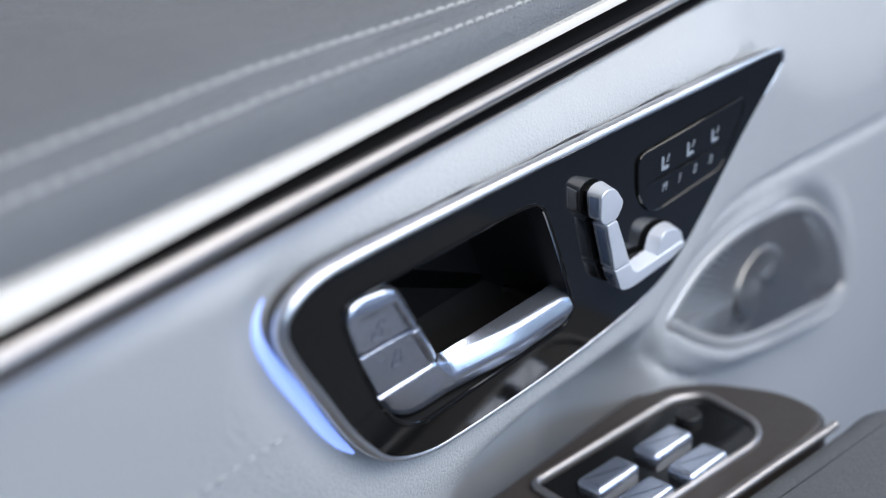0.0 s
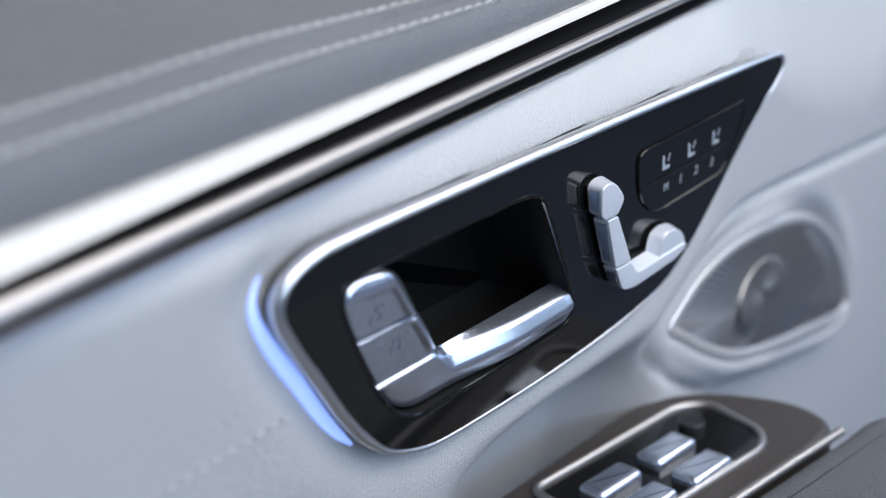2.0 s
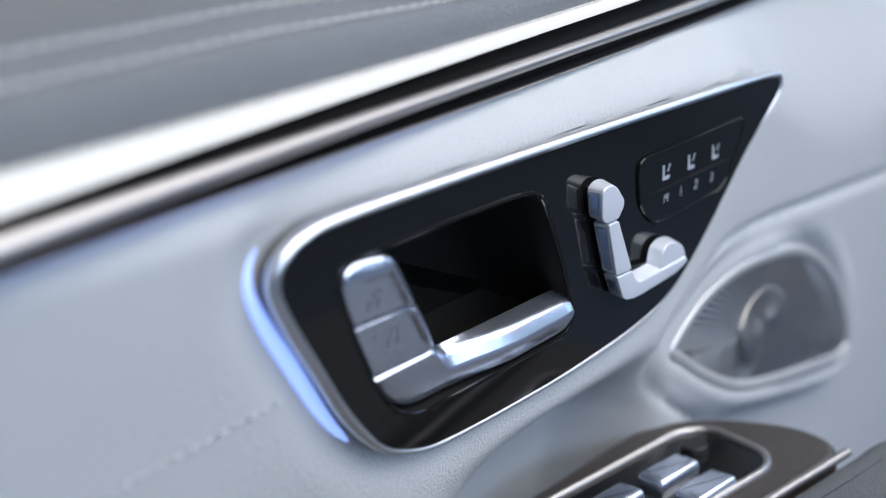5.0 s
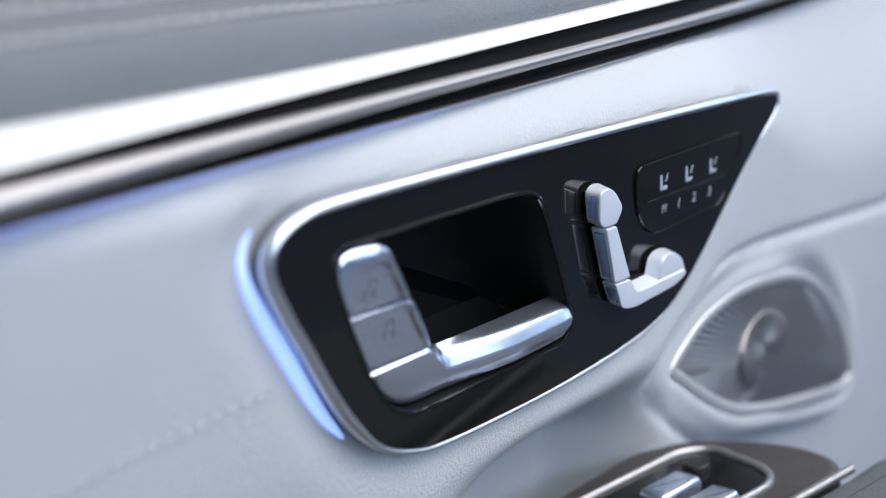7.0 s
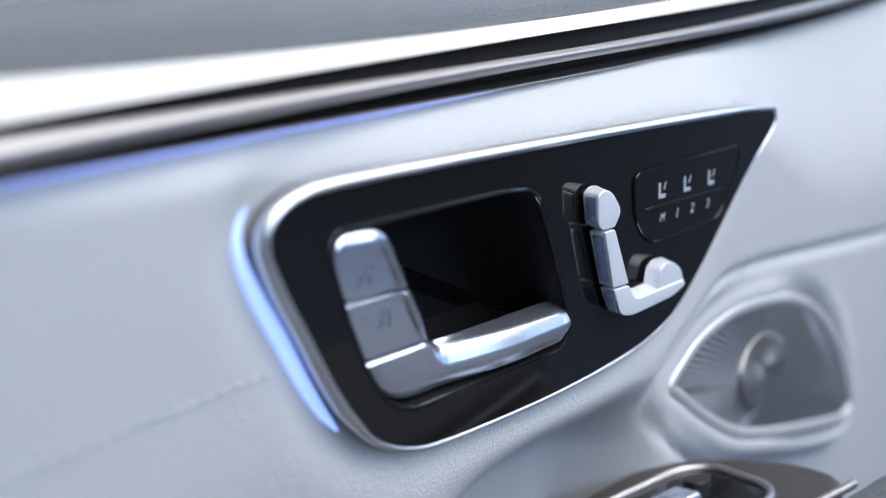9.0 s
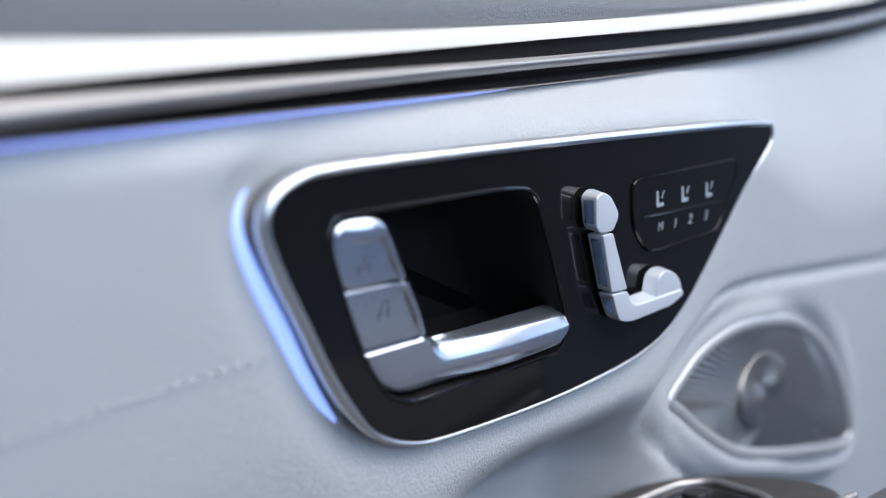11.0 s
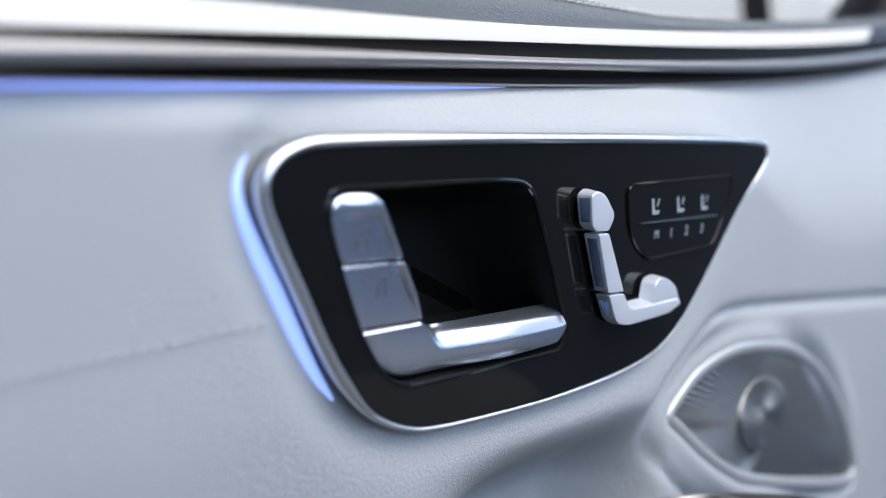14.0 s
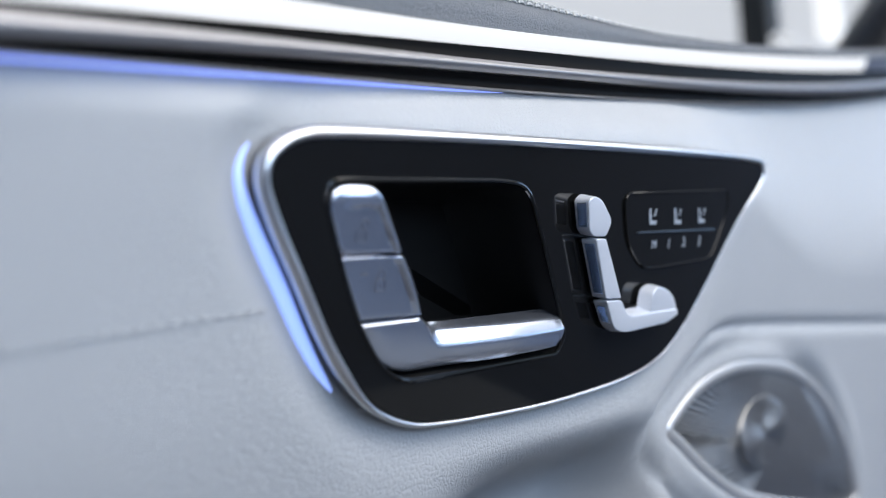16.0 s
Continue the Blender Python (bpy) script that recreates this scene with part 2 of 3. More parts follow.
PANEL = smooth_loop(mm([(-9, 1.4), (-40, 2.6), (-82, 3.2), (-164, 3.7), (-228, 3.8), (-279, 3.5), (-294.5, 2.0), (-303.5, -2.8), (-305.5, -10), (-299.5, -22.5), (-290, -37.5),
                        (-279, -55), (-269, -68), (-257, -79), (-241, -86), (-224, -88.6), (-187, -89.8), (-152, -89.6), (-112, -87), (-86, -82), (-69, -72.6), (-52, -56.5), (-26, -27.5), (-4, -7.5), (-3, -1)]), 6)
HOLE = rounded(mm([(-286.5, -8.8), (-200, -8.2), (-184, -10), (-168, -38), (-154, -66), (-158, -73.2), (-243, -74), (-254.5, -68.5), (-267.5, -52)]), [0.01, 0.03, 0.012, 0.03, 0.008, 0.008, 0.012, 0.012, 0.03], 6)
SPEAKER = smooth_loop(mm([(-60, -118.3), (-50, -110.6), (-31.6, -102.2), (-6.5, -97.5), (17, -97), (44, -100), (74.6, -106.3), (103.8, -117.5), (129, -133.6), (150, -154), (164, -176.4), (168, -191), (158, -195.5), (132, -192), (72.4, -178.2), (21.4, -164.5), (-2.7, -155.5), (-30.2, -140), (-49.2, -126.7)]), 8)
CREASE = smooth_loop(mm([(330, -102), (205, -92.6), (68, -82), (4, -77.3), (-24, -78.4), (-48, -89), (-70, -104), (-74.5, -121), (-67.5, -135), (-47, -152), (-20, -170)]), 6, closed=False)

# heights and depths of the trim's edges along the door
XS = np.array([-0.4, -0.3, -0.2, -0.1, 0.0, 0.1, 0.2])


def along(values):
    c = np.polyfit(XS[:len(values)], np.array(values) * 0.001, 3 if len(values) > 5 else 2)
    return lambda x: float(np.polyval(c, x))


def under(values):
    """An edge that lies these millimetres below the trim's upper edge."""
    f = along(values)
    return lambda x: edge_a(x) - f(min(max(x, -0.5), 0.24))


trim_y = along((-9.5, -2.5, 4.0, 10.0, 15.5))
edge_a = along((38.3, 40.7, 44.3, 49.2, 55.6))
edge_b = under((9.6, 6.9, 5.3, 4.9, 6.0, 6.7, 6.9))
edge_c = under((12.4, 11.0, 10.8, 11.8, 13.3, 14.3, 14.6))
edge_d = under((18.9, 16.2, 15.0, 15.8, 18.2, 19.6, 20.0))
edge_e = under((21.6, 20.4, 20.6, 22.0, 24.0, 25.0, 25.4))

# ---- door lining: one padded sheet below the trim ----


def lining():
    us = np.linspace(-0.66, 0.60, 450)
    vs = np.linspace(0, 1, 190)
    wt = np.array([(edge_e(u) + 0.004) / 0.9799 for u in us])
    dt = np.array([-0.9799 * (trim_y(u) + 0.010) - 0.1993 * edge_e(u) for u in us])
    U, V = np.meshgrid(us, vs, indexing="ij")
    Wd = -0.42 + V * (wt[:, None] + 0.42)
    pts = np.stack([U.ravel(), Wd.ravel()], 1)
    dt = dt * (1 - 0.06 * ease((us + 0.12) / 0.15))
    WT, DT = np.repeat(wt, len(vs)), np.repeat(dt, len(vs))
    u, w = pts[:, 0], pts[:, 1]
    base = -0.0028 - 0.0075 * ease((u + 0.07) / 0.12)
    start = 0.006 - 0.070 * ease((u + 0.08) / 0.22)
    s = ease((w - start) / np.maximum(WT - start, 0.004))
    d = base + (DT - base) * s
    off = away(pts, PANEL)
    hole = inside(pts, PANEL)
    out = np.where(hole, -off, off)
    # the sheet dips round the panel, most at its end
    left = ease((-0.235 - u) / 0.05)
    d -= (0.0022 + 0.0022 * left) * np.exp(-(np.maximum(out - 0.004, 0) / 0.0095) ** 2)
    d = np.where(hole, np.minimum(d - 0.0015, -0.0075), d)
    # hollow behind the armrest
    d -= 0.042 * ease((-0.102 - w) / 0.046) * ease((u + 0.24) / 0.09) * ease((-0.060 - u) / 0.040)
    d -= 0.007 * ease((-0.07 - w) / 0.09) * ease((-0.22 - u) / 0.08)
    # pod of the loudspeaker
    so = away(pts, SPEAKER)
    si = inside(pts, SPEAKER)
    tilt = 0.13 * np.clip(-w - 0.105, -0.02, 0.2)
    pod = np.where(si, 1.0, 1 - ease((so - 0.006) / 0.016))
    d = d * (1 - pod) + pod * (-0.0085 + tilt + 0.0022 * np.exp(-((so - 0.005) / 0.005) ** 2))
    gap = 0.012 * np.exp(-(np.maximum(so - 0.003, 0) / 0.007) ** 2) * ease((u - 0.03) / 0.09)
    d -= np.where(si, np.maximum(0.017 * ease(so / 0.005), gap), gap)
    d -= 0.0034 * np.exp(-(away(pts, CREASE, False) / 0.0028) ** 2)
    keep = ~(hole & (off > 0.0035))
    nu, nv = len(us), len(vs)
    idx = np.arange(nu * nv).reshape(nu, nv)
    faces = []
    for i in range(nu - 1):
        for j in range(nv - 1):
            q = (idx[i, j], idx[i + 1, j], idx[i + 1, j + 1], idx[i, j + 1])
            if keep[q[0]] or keep[q[1]] or keep[q[2]] or keep[q[3]]:
                faces.append([int(k) for k in q])
    me = bpy.data.meshes.new("door_lining")
    me.from_pydata(np.stack([u, w, d], 1).tolist(), [], faces)
    return part("door_lining", me, LEATHER, m=LEAN)


door_lining = tagged(lining(), "pale grey grained leather door lining with a stitched seam", "door lining", kind="structure")

# seam of the lining, left of the panel
for i in range(22):
    t = i / 21
    u, w = -0.412 + 0.110 * t, -0.0515 + 0.0055 * t
    bm = sweep([(-0.0015, 0, 0), (-0.0007, 0, 0.0003), (0.0007, 0, 0.0003), (0.0015, 0, 0)], circle(0.00034, 6)) if i == 0 else stitch_mesh
    st = part("stitch", bm, SEAM, door_lining, m=Matrix.Translation((u, w, -0.0024)) @ Matrix.Rotation(radians(3), 4, "Z"))
    stitch_mesh = st.data

# ---- trim along the window line ----
TX = [-0.68 + 0.0125 * i for i in range(88)]


def strip(name, top, bottom, out_top, out_bottom, bulge, material, parent, label="", x1=0.36):
    """A bar between two edges of the trim; outs are metres towards the cabin."""
    bm = bmesh.new()
    loops = []
    for x in TX:
        if x > x1:
            break
        y, zt, zb = trim_y(x), top(x), bottom(x)
        loop = []
        for k in range(9):
            t = k / 8
            o = out_top + (out_bottom - out_top) * t + bulge * math.sin(math.pi * t)
            loop.append((x, y - o, zt + (zb - zt) * t))
        loop += [(x, y + 0.012, zb), (x, y + 0.012, zt)]
        loops.append(loop)
    rings(bm, loops)
    return part(name, bm, material, parent, label)


trim = thing("window_line_trim", "chrome strip with emitted white reflection, silver and black bars along the door", "door trim", kind="structure")
# chrome strip; its bright reflection is emitted, it is no lamp
strip("shining_chrome_strip", edge_a, edge_b, 0.0006, -0.0034, 0.0003, CHROME_SHINE, trim, "chrome strip with its white reflection emitted", x1=0.213)
strip("strip_end", edge_a, edge_b, 0.0004, -0.0036, 0.0003, CHROME, trim, "polished chrome strip")
strip("black_channel", lambda x: edge_b(x) - 0.0002, lambda x: edge_c(x) + 0.0002, -0.0037, -0.0030, -0.0004, CHANNEL, trim, "glossy black channel")
strip("silver_bar", edge_c, edge_d, -0.0006, -0.0008, 0.0016, BRUSHED, trim, "satin silver bar")
strip("lower_channel", lambda x: edge_d(x) - 0.0002, lambda x: edge_e(x) + 0.0008, -0.0026, -0.0034, -0.0008, CHANNEL, trim, "glossy black lower channel")
strip("thin_bead", lambda x: edge_e(x) + 0.0007, lambda x: edge_e(x), -0.003, -0.003, 0.0006, BRUSHED, trim, "thin silver bead")


def fall(x):
    """How tall the leather stands over the chrome: less towards the front."""
    return float(np.interp(x, [-0.7, -0.3, -0.14, -0.06, 0.05, 0.4], [1.05, 1.0, 0.62, 0.40, 0.33, 0.30]))


def crown(x):
    """Section of the upper leather over the chrome at x, from the chrome to the window."""
    f = fall(x)
    pts = [(0.0100, -0.0006), (0.0012, 0.0010), (0.0002, 0.006), (0.001, 0.012), (0.0025, 0.0165), (0.0045, 0.0190), (0.0058, 0.0200), (0.0063, 0.0176), (0.0071, 0.0178), (0.0077, 0.0211), (0.0095, 0.0228), (0.015, 0.0258), (0.026, 0.0282), (0.05, 0.0300), (0.11, 0.0310), (0.22, 0.0300), (0.24, -0.02), (0.022, -0.02)]
    return [(x, trim_y(x) + a, edge_a(x) + (b * f if b > 0 else b)) for a, b in pts]


bm = bmesh.new()
rings(bm, [[tuple(q) for q in crown(x)] for x in TX])
upper = tagged(part("upper_lining", bm, LEATHER_UP), "dark grey leather door top with double pale stitching", "door lining", kind="structure")
for seam in (4, 10):
    n = 0
    x = -0.52
    while x < -0.02:
        p, q = Vector(crown(x)[seam]), Vector(crown(x + 0.0034)[seam])
        d = (q - p).normalized()
        m = Matrix.Translation((p + q) / 2 + Vector((0, -0.0003, 0.0002))) @ d.to_track_quat("X", "Z").to_matrix().to_4x4()
        bm = stitch_mesh if n or seam == 10 else sweep([(-0.0020, 0, -0.0004), (-0.0013, 0, 0.0003), (0.0013, 0, 0.0003), (0.0020, 0, -0.0004)], circle(0.0005, 6))
        st = part("stitch", bm, THREAD, upper, m=m)
        stitch_mesh = st.data
        x += 0.0056
        n += 1

# ---- control panel ----
panel = thing("control_panel", "glossy black control panel with a satin metal frame", "control panel", LEAN)


def fascia():
    bm = bmesh.new()
    for loop in (PANEL, HOLE):
        vs = [bm.verts.new((p[0], p[1], 0.0)) for p in loop]
        for i in range(len(vs)):
            bm.edges.new((vs[i - 1], vs[i]))
    bmesh.ops.triangle_fill(bm, edges=bm.edges[:], use_beauty=True, normal=(0, 0, 1))
    outer = [bm.verts.new((p[0], p[1], -0.006)) for p in PANEL]
    ring = [v for v in bm.verts][:len(PANEL)]
    for i in range(len(ring)):
        bm.faces.new((ring[i - 1], ring[i], outer[i], outer[i - 1]))
    return bm


part("fascia", fascia(), GLOSS, panel, "glossy piano black fascia")
bm = bmesh.new()
rings(bm, [[(p[0], p[1], 0.0) for p in HOLE], [(p[0], p[1], -0.0012) for p in inset(HOLE, 0.0008)], [(p[0], p[1], -0.012) for p in inset(HOLE, 0.002)], [(p[0], p[1], -0.028) for p in inset(HOLE, 0.005)], [(p[0], p[1], -0.034) for p in inset(HOLE, 0.011)]], cap_first=False)
part("handle_recess", bm, RECESS, panel, "matt black recess behind the handle")
part("recess_edge", tube([(p[0], p[1], -0.0004) for p in inset(HOLE, 0.0004)], [0.0009] * len(HOLE), closed=True, n=8), GLOSS, panel, "glossy black rounded edge of the recess")
rim = [(p[0], p[1], -0.0010) for p in inset(PANEL, -0.0012)]
rim_r = [0.0010 - 0.0007 * float(ease((p[0] + 0.13) / 0.05) * ease((-0.012 - p[1]) / 0.01)) + 0.0010 * float(max(ease((-0.215 - p[0]) / 0.05) * ease((p[1] + 0.085) / 0.02), ease((p[1] + 0.012) / 0.012) * ease((-0.01 - p[0]) / 0.06))) for p in rim]
part("frame", tube(rim, rim_r, 1.3, closed=True, n=12), FRAME, panel, "thin satin silver frame")

# ---- blue ambient light guides ----
guide = thing("ambient_light_guide", "thin blue glowing light guide round the end of the control panel", "light strip", LEAN)
outline = [np.array(p) for p in inset(PANEL, -0.0046)]
run = [p for p in outline if p[0] < -0.262 and p[1] < 0.002 and p[1] > -0.082]
bm = bmesh.new()
loops = []
for i, p in enumerate(run):
    t = i / (len(run) - 1)
    r = 0.0001 + 0.0030 * math.sin(math.pi * (0.02 + 0.96 * t)) ** 0.8
    q = run[min(i + 1, len(run) - 1)] - run[max(i - 1, 0)]
    q /= np.linalg.norm(q)
    loops.append([(p[0] + q[1] * r * math.cos(a), p[1] - q[0] * r * math.cos(a), -0.0078 + 0.9 * r * math.sin(a)) for a in [2 * math.pi * k / 10 for k in range(10)]])
rings(bm, loops)
part("light_guide", bm, LED, guide)
guide = thing("trim_light_guide", "thin blue glowing light guide under the chrome trim", "light strip")
glow = [x for x in TX if x < -0.16]
part("light_guide", tube([(x, trim_y(x) + 0.0064, edge_e(x) - 0.0002) for x in glow], [0.0003 + 0.0006 * min(1.0, (-0.16 - x) / 0.18) for x in glow]), LED_TRIM, guide)

# ---- door handle with lock buttons ----


def face_d(u, w):
    return 0.0012 + 0.07 * (w + 0.015)


def button_d(u, w):
    """The buttons' front: a finger hollow inside a raised border that rolls off towards the recess."""
    side = (-0.257 + (-0.0155 - w) * 0.683 - u) * 0.826
    top = -0.0108 - w
    border = 1 - float(ease((side - 0.0046) / 0.0012))
    border = max(border, (1 - float(ease((top - 0.0054) / 0.0014))) * float(ease((u + 0.279) / 0.014)))
    border *= float(ease((w + 0.0545) / 0.012))
    return face_d(u, w) + 0.0016 * border - 0.0028 * (1 - float(ease(side / 0.0042))) - 0.0012 * (1 - float(ease(top / 0.0034)))


handle = thing("door_handle", "satin aluminium door handle with two lock buttons", "door handle", LEAN)
upper_loop = rounded(mm([(-284.5, -10.5), (-260.5, -10.5), (-246.8, -31.8), (-275.6, -31.4)]), [0.011, 0.009, 0.0034, 0.0034], 6)
lower_loop = rounded(mm([(-275.3, -32.2), (-246.3, -32.6), (-232.8, -52.4), (-264.0, -52.2)]), 0.0022, 5)
unlock = part("unlock_button", pillow(upper_loop, -0.010, button_d, 0.0011), SATIN, handle, "satin unlock button with an open padlock mark")
lock = part("lock_button", pillow(lower_loop, -0.010, button_d, 0.0006), SATIN, handle, "satin lock button with a closed padlock mark")


def padlock(parent, u, w, opened, k=1.3, r=0.00020):
    def at_face(a, b):
        return (u + k * a, w + k * b, face_d(u + k * a, w + k * b) + 0.0001)

    def plate(loop):
        return prism([at_face(*p)[:2] for p in loop], face_d, lambda a, b: face_d(a, b) + 0.0002, 0.00005, 1)
    body = [(-0.0016, -0.0024), (0.0016, -0.0024), (0.0016, 0.0004), (-0.0016, 0.0004)]
    part("padlock_body", sweep([at_face(*p) for p in rounded(body, 0.0004, 3)], circle(r, 5), closed=True, up=(0, 0, 1)), DARKPRINT, parent)
    sh = 0.0010 if opened else 0.0
    bow = [(-0.0010 + sh, 0.0005), (-0.0010 + sh, 0.0019), (sh, 0.0028), (0.0010 + sh, 0.0019), (0.0010 + sh, 0.0012 if opened else 0.0005)]
    part("padlock_bow", sweep([at_face(*p) for p in smooth_loop(bow, 4, False)], circle(r, 5)), DARKPRINT, parent)
    part("padlock_keyhole", plate([(-0.0003, -0.0014), (0.0003, -0.0014), (0.0003, -0.0006), (-0.0003, -0.0006)]), DARKPRINT, parent)


padlock(unlock, -0.2680, -0.0245, True)
padlock(lock, -0.2571, -0.0402, False)
part("indicator", prism(mm([(-266.3, -38.0), (-263.1, -38.0), (-263.1, -37.4), (-266.3, -37.4)]), face_d, lambda a, b: face_d(a, b) + 0.0002, 0.00005, 1), DARKPRINT, lock)


def lever():
    """The lever in sections along the door: its foot below the buttons, then the grip with a sloping upper face."""
    us = np.concatenate([np.linspace(-0.2634, -0.240, 16), np.linspace(-0.2385, -0.2180, 18), np.linspace(-0.215, -0.164, 14), np.linspace(-0.1630, -0.1588, 8)])
    loops = []
    for u in us:
        grip = float(ease((u + 0.2365) / 0.0125))
        wt = -0.0532 - 0.0048 * grip
        wb = float(np.interp(u, [-0.2634, -0.2605, -0.256, -0.251, -0.246, -0.241, -0.236, -0.19, -0.166, -0.1615, -0.1588], [-0.0552, -0.0585, -0.0637, -0.0676, -0.0699, -0.0709, -0.0712, -0.0707, -0.0700, -0.0696, -0.0684]))
        f = 0.0012 + 0.07 * (wt - 0.002 + 0.015) + 0.0046 * float(ease((u + 0.236) / 0.05))
        end = float(ease((-0.1588 - u) / 0.0040))
        f -= 0.0004 * (1 - end)
        slope, sink = min(0.0010 + 0.0054 * grip, (wt - wb) * 0.45), 0.0010 + 0.0030 * grip
        fb = f - 0.0012
        b = min(0.0014, (wt - wb) * 0.2)
        lo = -0.0078 if u > -0.232 else -0.009
        loop = [(wt + 0.0012 * grip, lo)]
        for k in range(7):
            t = k / 6
            loop.append((wt - slope * (0.82 * t + 0.18 * t * t), f - sink * (1 - t) - 0.0014 * grip * (1 - min(1.0, t * 4)) ** 2))
        top = wt - slope - 0.0004
        loop += [(top + (wb + b - top) * k / 5, f + (fb - f) * k / 5 + 0.0002 * math.sin(math.pi * k / 5)) for k in range(0, 5)]
        loop += [(wb + b, fb), (wb + 0.3 * b, fb - 0.35 * b), (wb, fb - 1.4 * b), (wb, lo)]
        loops.append([(u, a, c) for a, c in loop])
    return rings(bmesh.new(), loops)


part("pull_lever", lever(), SATIN, handle, "satin pull lever")

# ---- seat adjuster ----
seat = thing("seat_adjuster", "seat-shaped satin aluminium adjuster with knurled edges on the black panel", "seat switch", LEAN)


def tapered(front, base, high, radii, bevel, low=0.0016):
    """A knob with flat flanks and a rounded front edge; its outlines are given at the front and at the foot."""
    corners, foot = rounded(mm(front), radii, 5), rounded(mm(base), radii, 5)
    f, b = [], []
    for i in range(len(corners)):
        n = max(1, int(np.linalg.norm(corners[i] - corners[i - 1]) / 0.0015))
        for k in range(n):
            f.append(corners[i - 1] + (corners[i] - corners[i - 1]) * k / n)
            b.append(foot[i - 1] + (foot[i] - foot[i - 1]) * k / n)

    def level(outline, d):
        g = (high - d) / (high - low)
        return [(p[0] * (1 - g) + o[0] * g, p[1] * (1 - g) + o[1] * g, d) for p, o in zip(outline, b)]
    loops = [level(f, low), level(f, low + 0.0002), level(f, high - bevel * 1.2)]
    for k in range(5):
        a = k / 4 * math.pi / 2
        loops.append(level(inset(f, bevel * (1 - math.cos(a))), high - bevel * (1 - math.sin(a))))
    bm = rings(bmesh.new(), loops, cap_last=False)
    bm.verts.ensure_lookup_table()
    bm.edges.index_update()
    last = set(bm.verts[-len(f):])
    edges = [e for e in bm.edges if e.verts[0] in last and e.verts[1] in last]
    bmesh.ops.triangle_fill(bm, edges=edges, use_beauty=True, normal=(0, 0, 1))
    return bm


def knurl(front, base, high, parent, lo=0.16, hi=0.82, ends=0.08):
    """A knurled field on the flank between the first corner of two outlines and their last."""
    (a, b), (c, d) = (front[0], front[-1]), (base[0], base[-1])
    nx = max(6, int(math.hypot(b[0] - a[0], b[1] - a[1]) / 1.05))
    ny, low = 5, 0.0016
    bm = bmesh.new()
    grid = []
    for i in range(nx + 1):
        s = ends + (1 - 2 * ends) * i / nx
        row = []
        for j in range(ny + 1):
            t = lo + (hi - lo) * j / ny
            p = [(c[0] + (d[0] - c[0]) * s) * (1 - t) + (a[0] + (b[0] - a[0]) * s) * t, (c[1] + (d[1] - c[1]) * s) * (1 - t) + (a[1] + (b[1] - a[1]) * s) * t]
            row.append(bm.verts.new((p[0] * 0.001 - 0.00012, p[1] * 0.001, low + (high - low) * t)))
        grid.append(row)
    for i in range(nx):
        for j in range(ny):
            bm.faces.new((grid[i][j], grid[i + 1][j], grid[i + 1][j + 1], grid[i][j + 1]))
    poked = bmesh.ops.poke(bm, faces=bm.faces[:])
    for v in poked["verts"]:
        v.co += Vector((-0.00085, -0.00030, 0.0))
    return part("knurled_field", bm, KNURLED, parent, "finely knurled flank with groove shade in its colour", smooth=False)


head_f = [(-158.0, -14.5), (-153.3, -13.2), (-148.1, -15.2), (-140.7, -22.8), (-144.4, -28.5), (-152.9, -28.3), (-155.9, -26.0)]
head_b = [(-158.2, -15.3), (-154.6, -13.0), (-148.0, -13.6), (-138.8, -22.4), (-142.6, -28.6), (-151.8, -28.2), (-154.8, -26.2)]
back_f = [(-151.0, -29.2), (-144.2, -29.2), (-130.0, -52.5), (-140.9, -52.1)]
back_b = [(-151.4, -29.6), (-143.0, -29.5), (-128.6, -52.8), (-140.6, -52.2)]
hip_f = [(-140.4, -53.0), (-129.6, -53.4), (-124.2, -60.3), (-85.9, -59.8), (-84.6, -62.2), (-93.4, -65.0), (-124.9, -66.4), (-133.4, -64.4)]
hip_b = [(-139.9, -53.4), (-128.6, -53.4), (-122.0, -58.6), (-83.2, -57.8), (-81.6, -61.8), (-90.0, -65.6), (-125.2, -67.2), (-132.8, -63.9)]
bump_f = [(-105.8, -61.2), (-105.4, -52.4), (-102.4, -49.8), (-95.2, -50.8), (-88.2, -54.8), (-85.0, -61.0)]
bump_b = [(-107.9, -59.4), (-106.8, -51.3), (-101.6, -49.4), (-93.2, -50.4), (-86.0, -54.6), (-82.4, -59.4)]
FRONT = 0.0080
headrest = part("headrest", tapered(head_f, head_b, FRONT, [0.0022, 0.003, 0.003, 0.0030, 0.0016, 0.0012, 0.0016], 0.0006), KNOB, seat, "satin headrest-shaped knob")
backrest = part("backrest", tapered(back_f, back_b, FRONT, [0.0012, 0.0012, 0.0010, 0.0010], 0.0004), KNOB, seat, "satin backrest-shaped bar")
cushion = part("seat_cushion", tapered(hip_f, hip_b, FRONT, [0.0010, 0.0012, 0.004, 0.0014, 0.0018, 0.003, 0.005, 0.003], 0.0004), KNOB, seat, "satin cushion-shaped bar")
part("cushion_end", tapered(bump_f, bump_b, 0.0074, [0.001, 0.0024, 0.004, 0.005, 0.004, 0.001], 0.0005), KNOB, seat, "rounded satin end of the cushion")
for outline in (head_b, back_b, hip_b):
    part("stem", prism(inset(rounded(mm(outline), 0.001, 3), 0.0016), -0.001, 0.0018, 0.0001, 1), MATT, seat, "black stem under the knob")
knurl(head_f, head_b, FRONT, headrest, ends=0.10)
knurl(back_f, back_b, FRONT, backrest)
knurl(hip_f, hip_b, FRONT, cushion, ends=0.2)

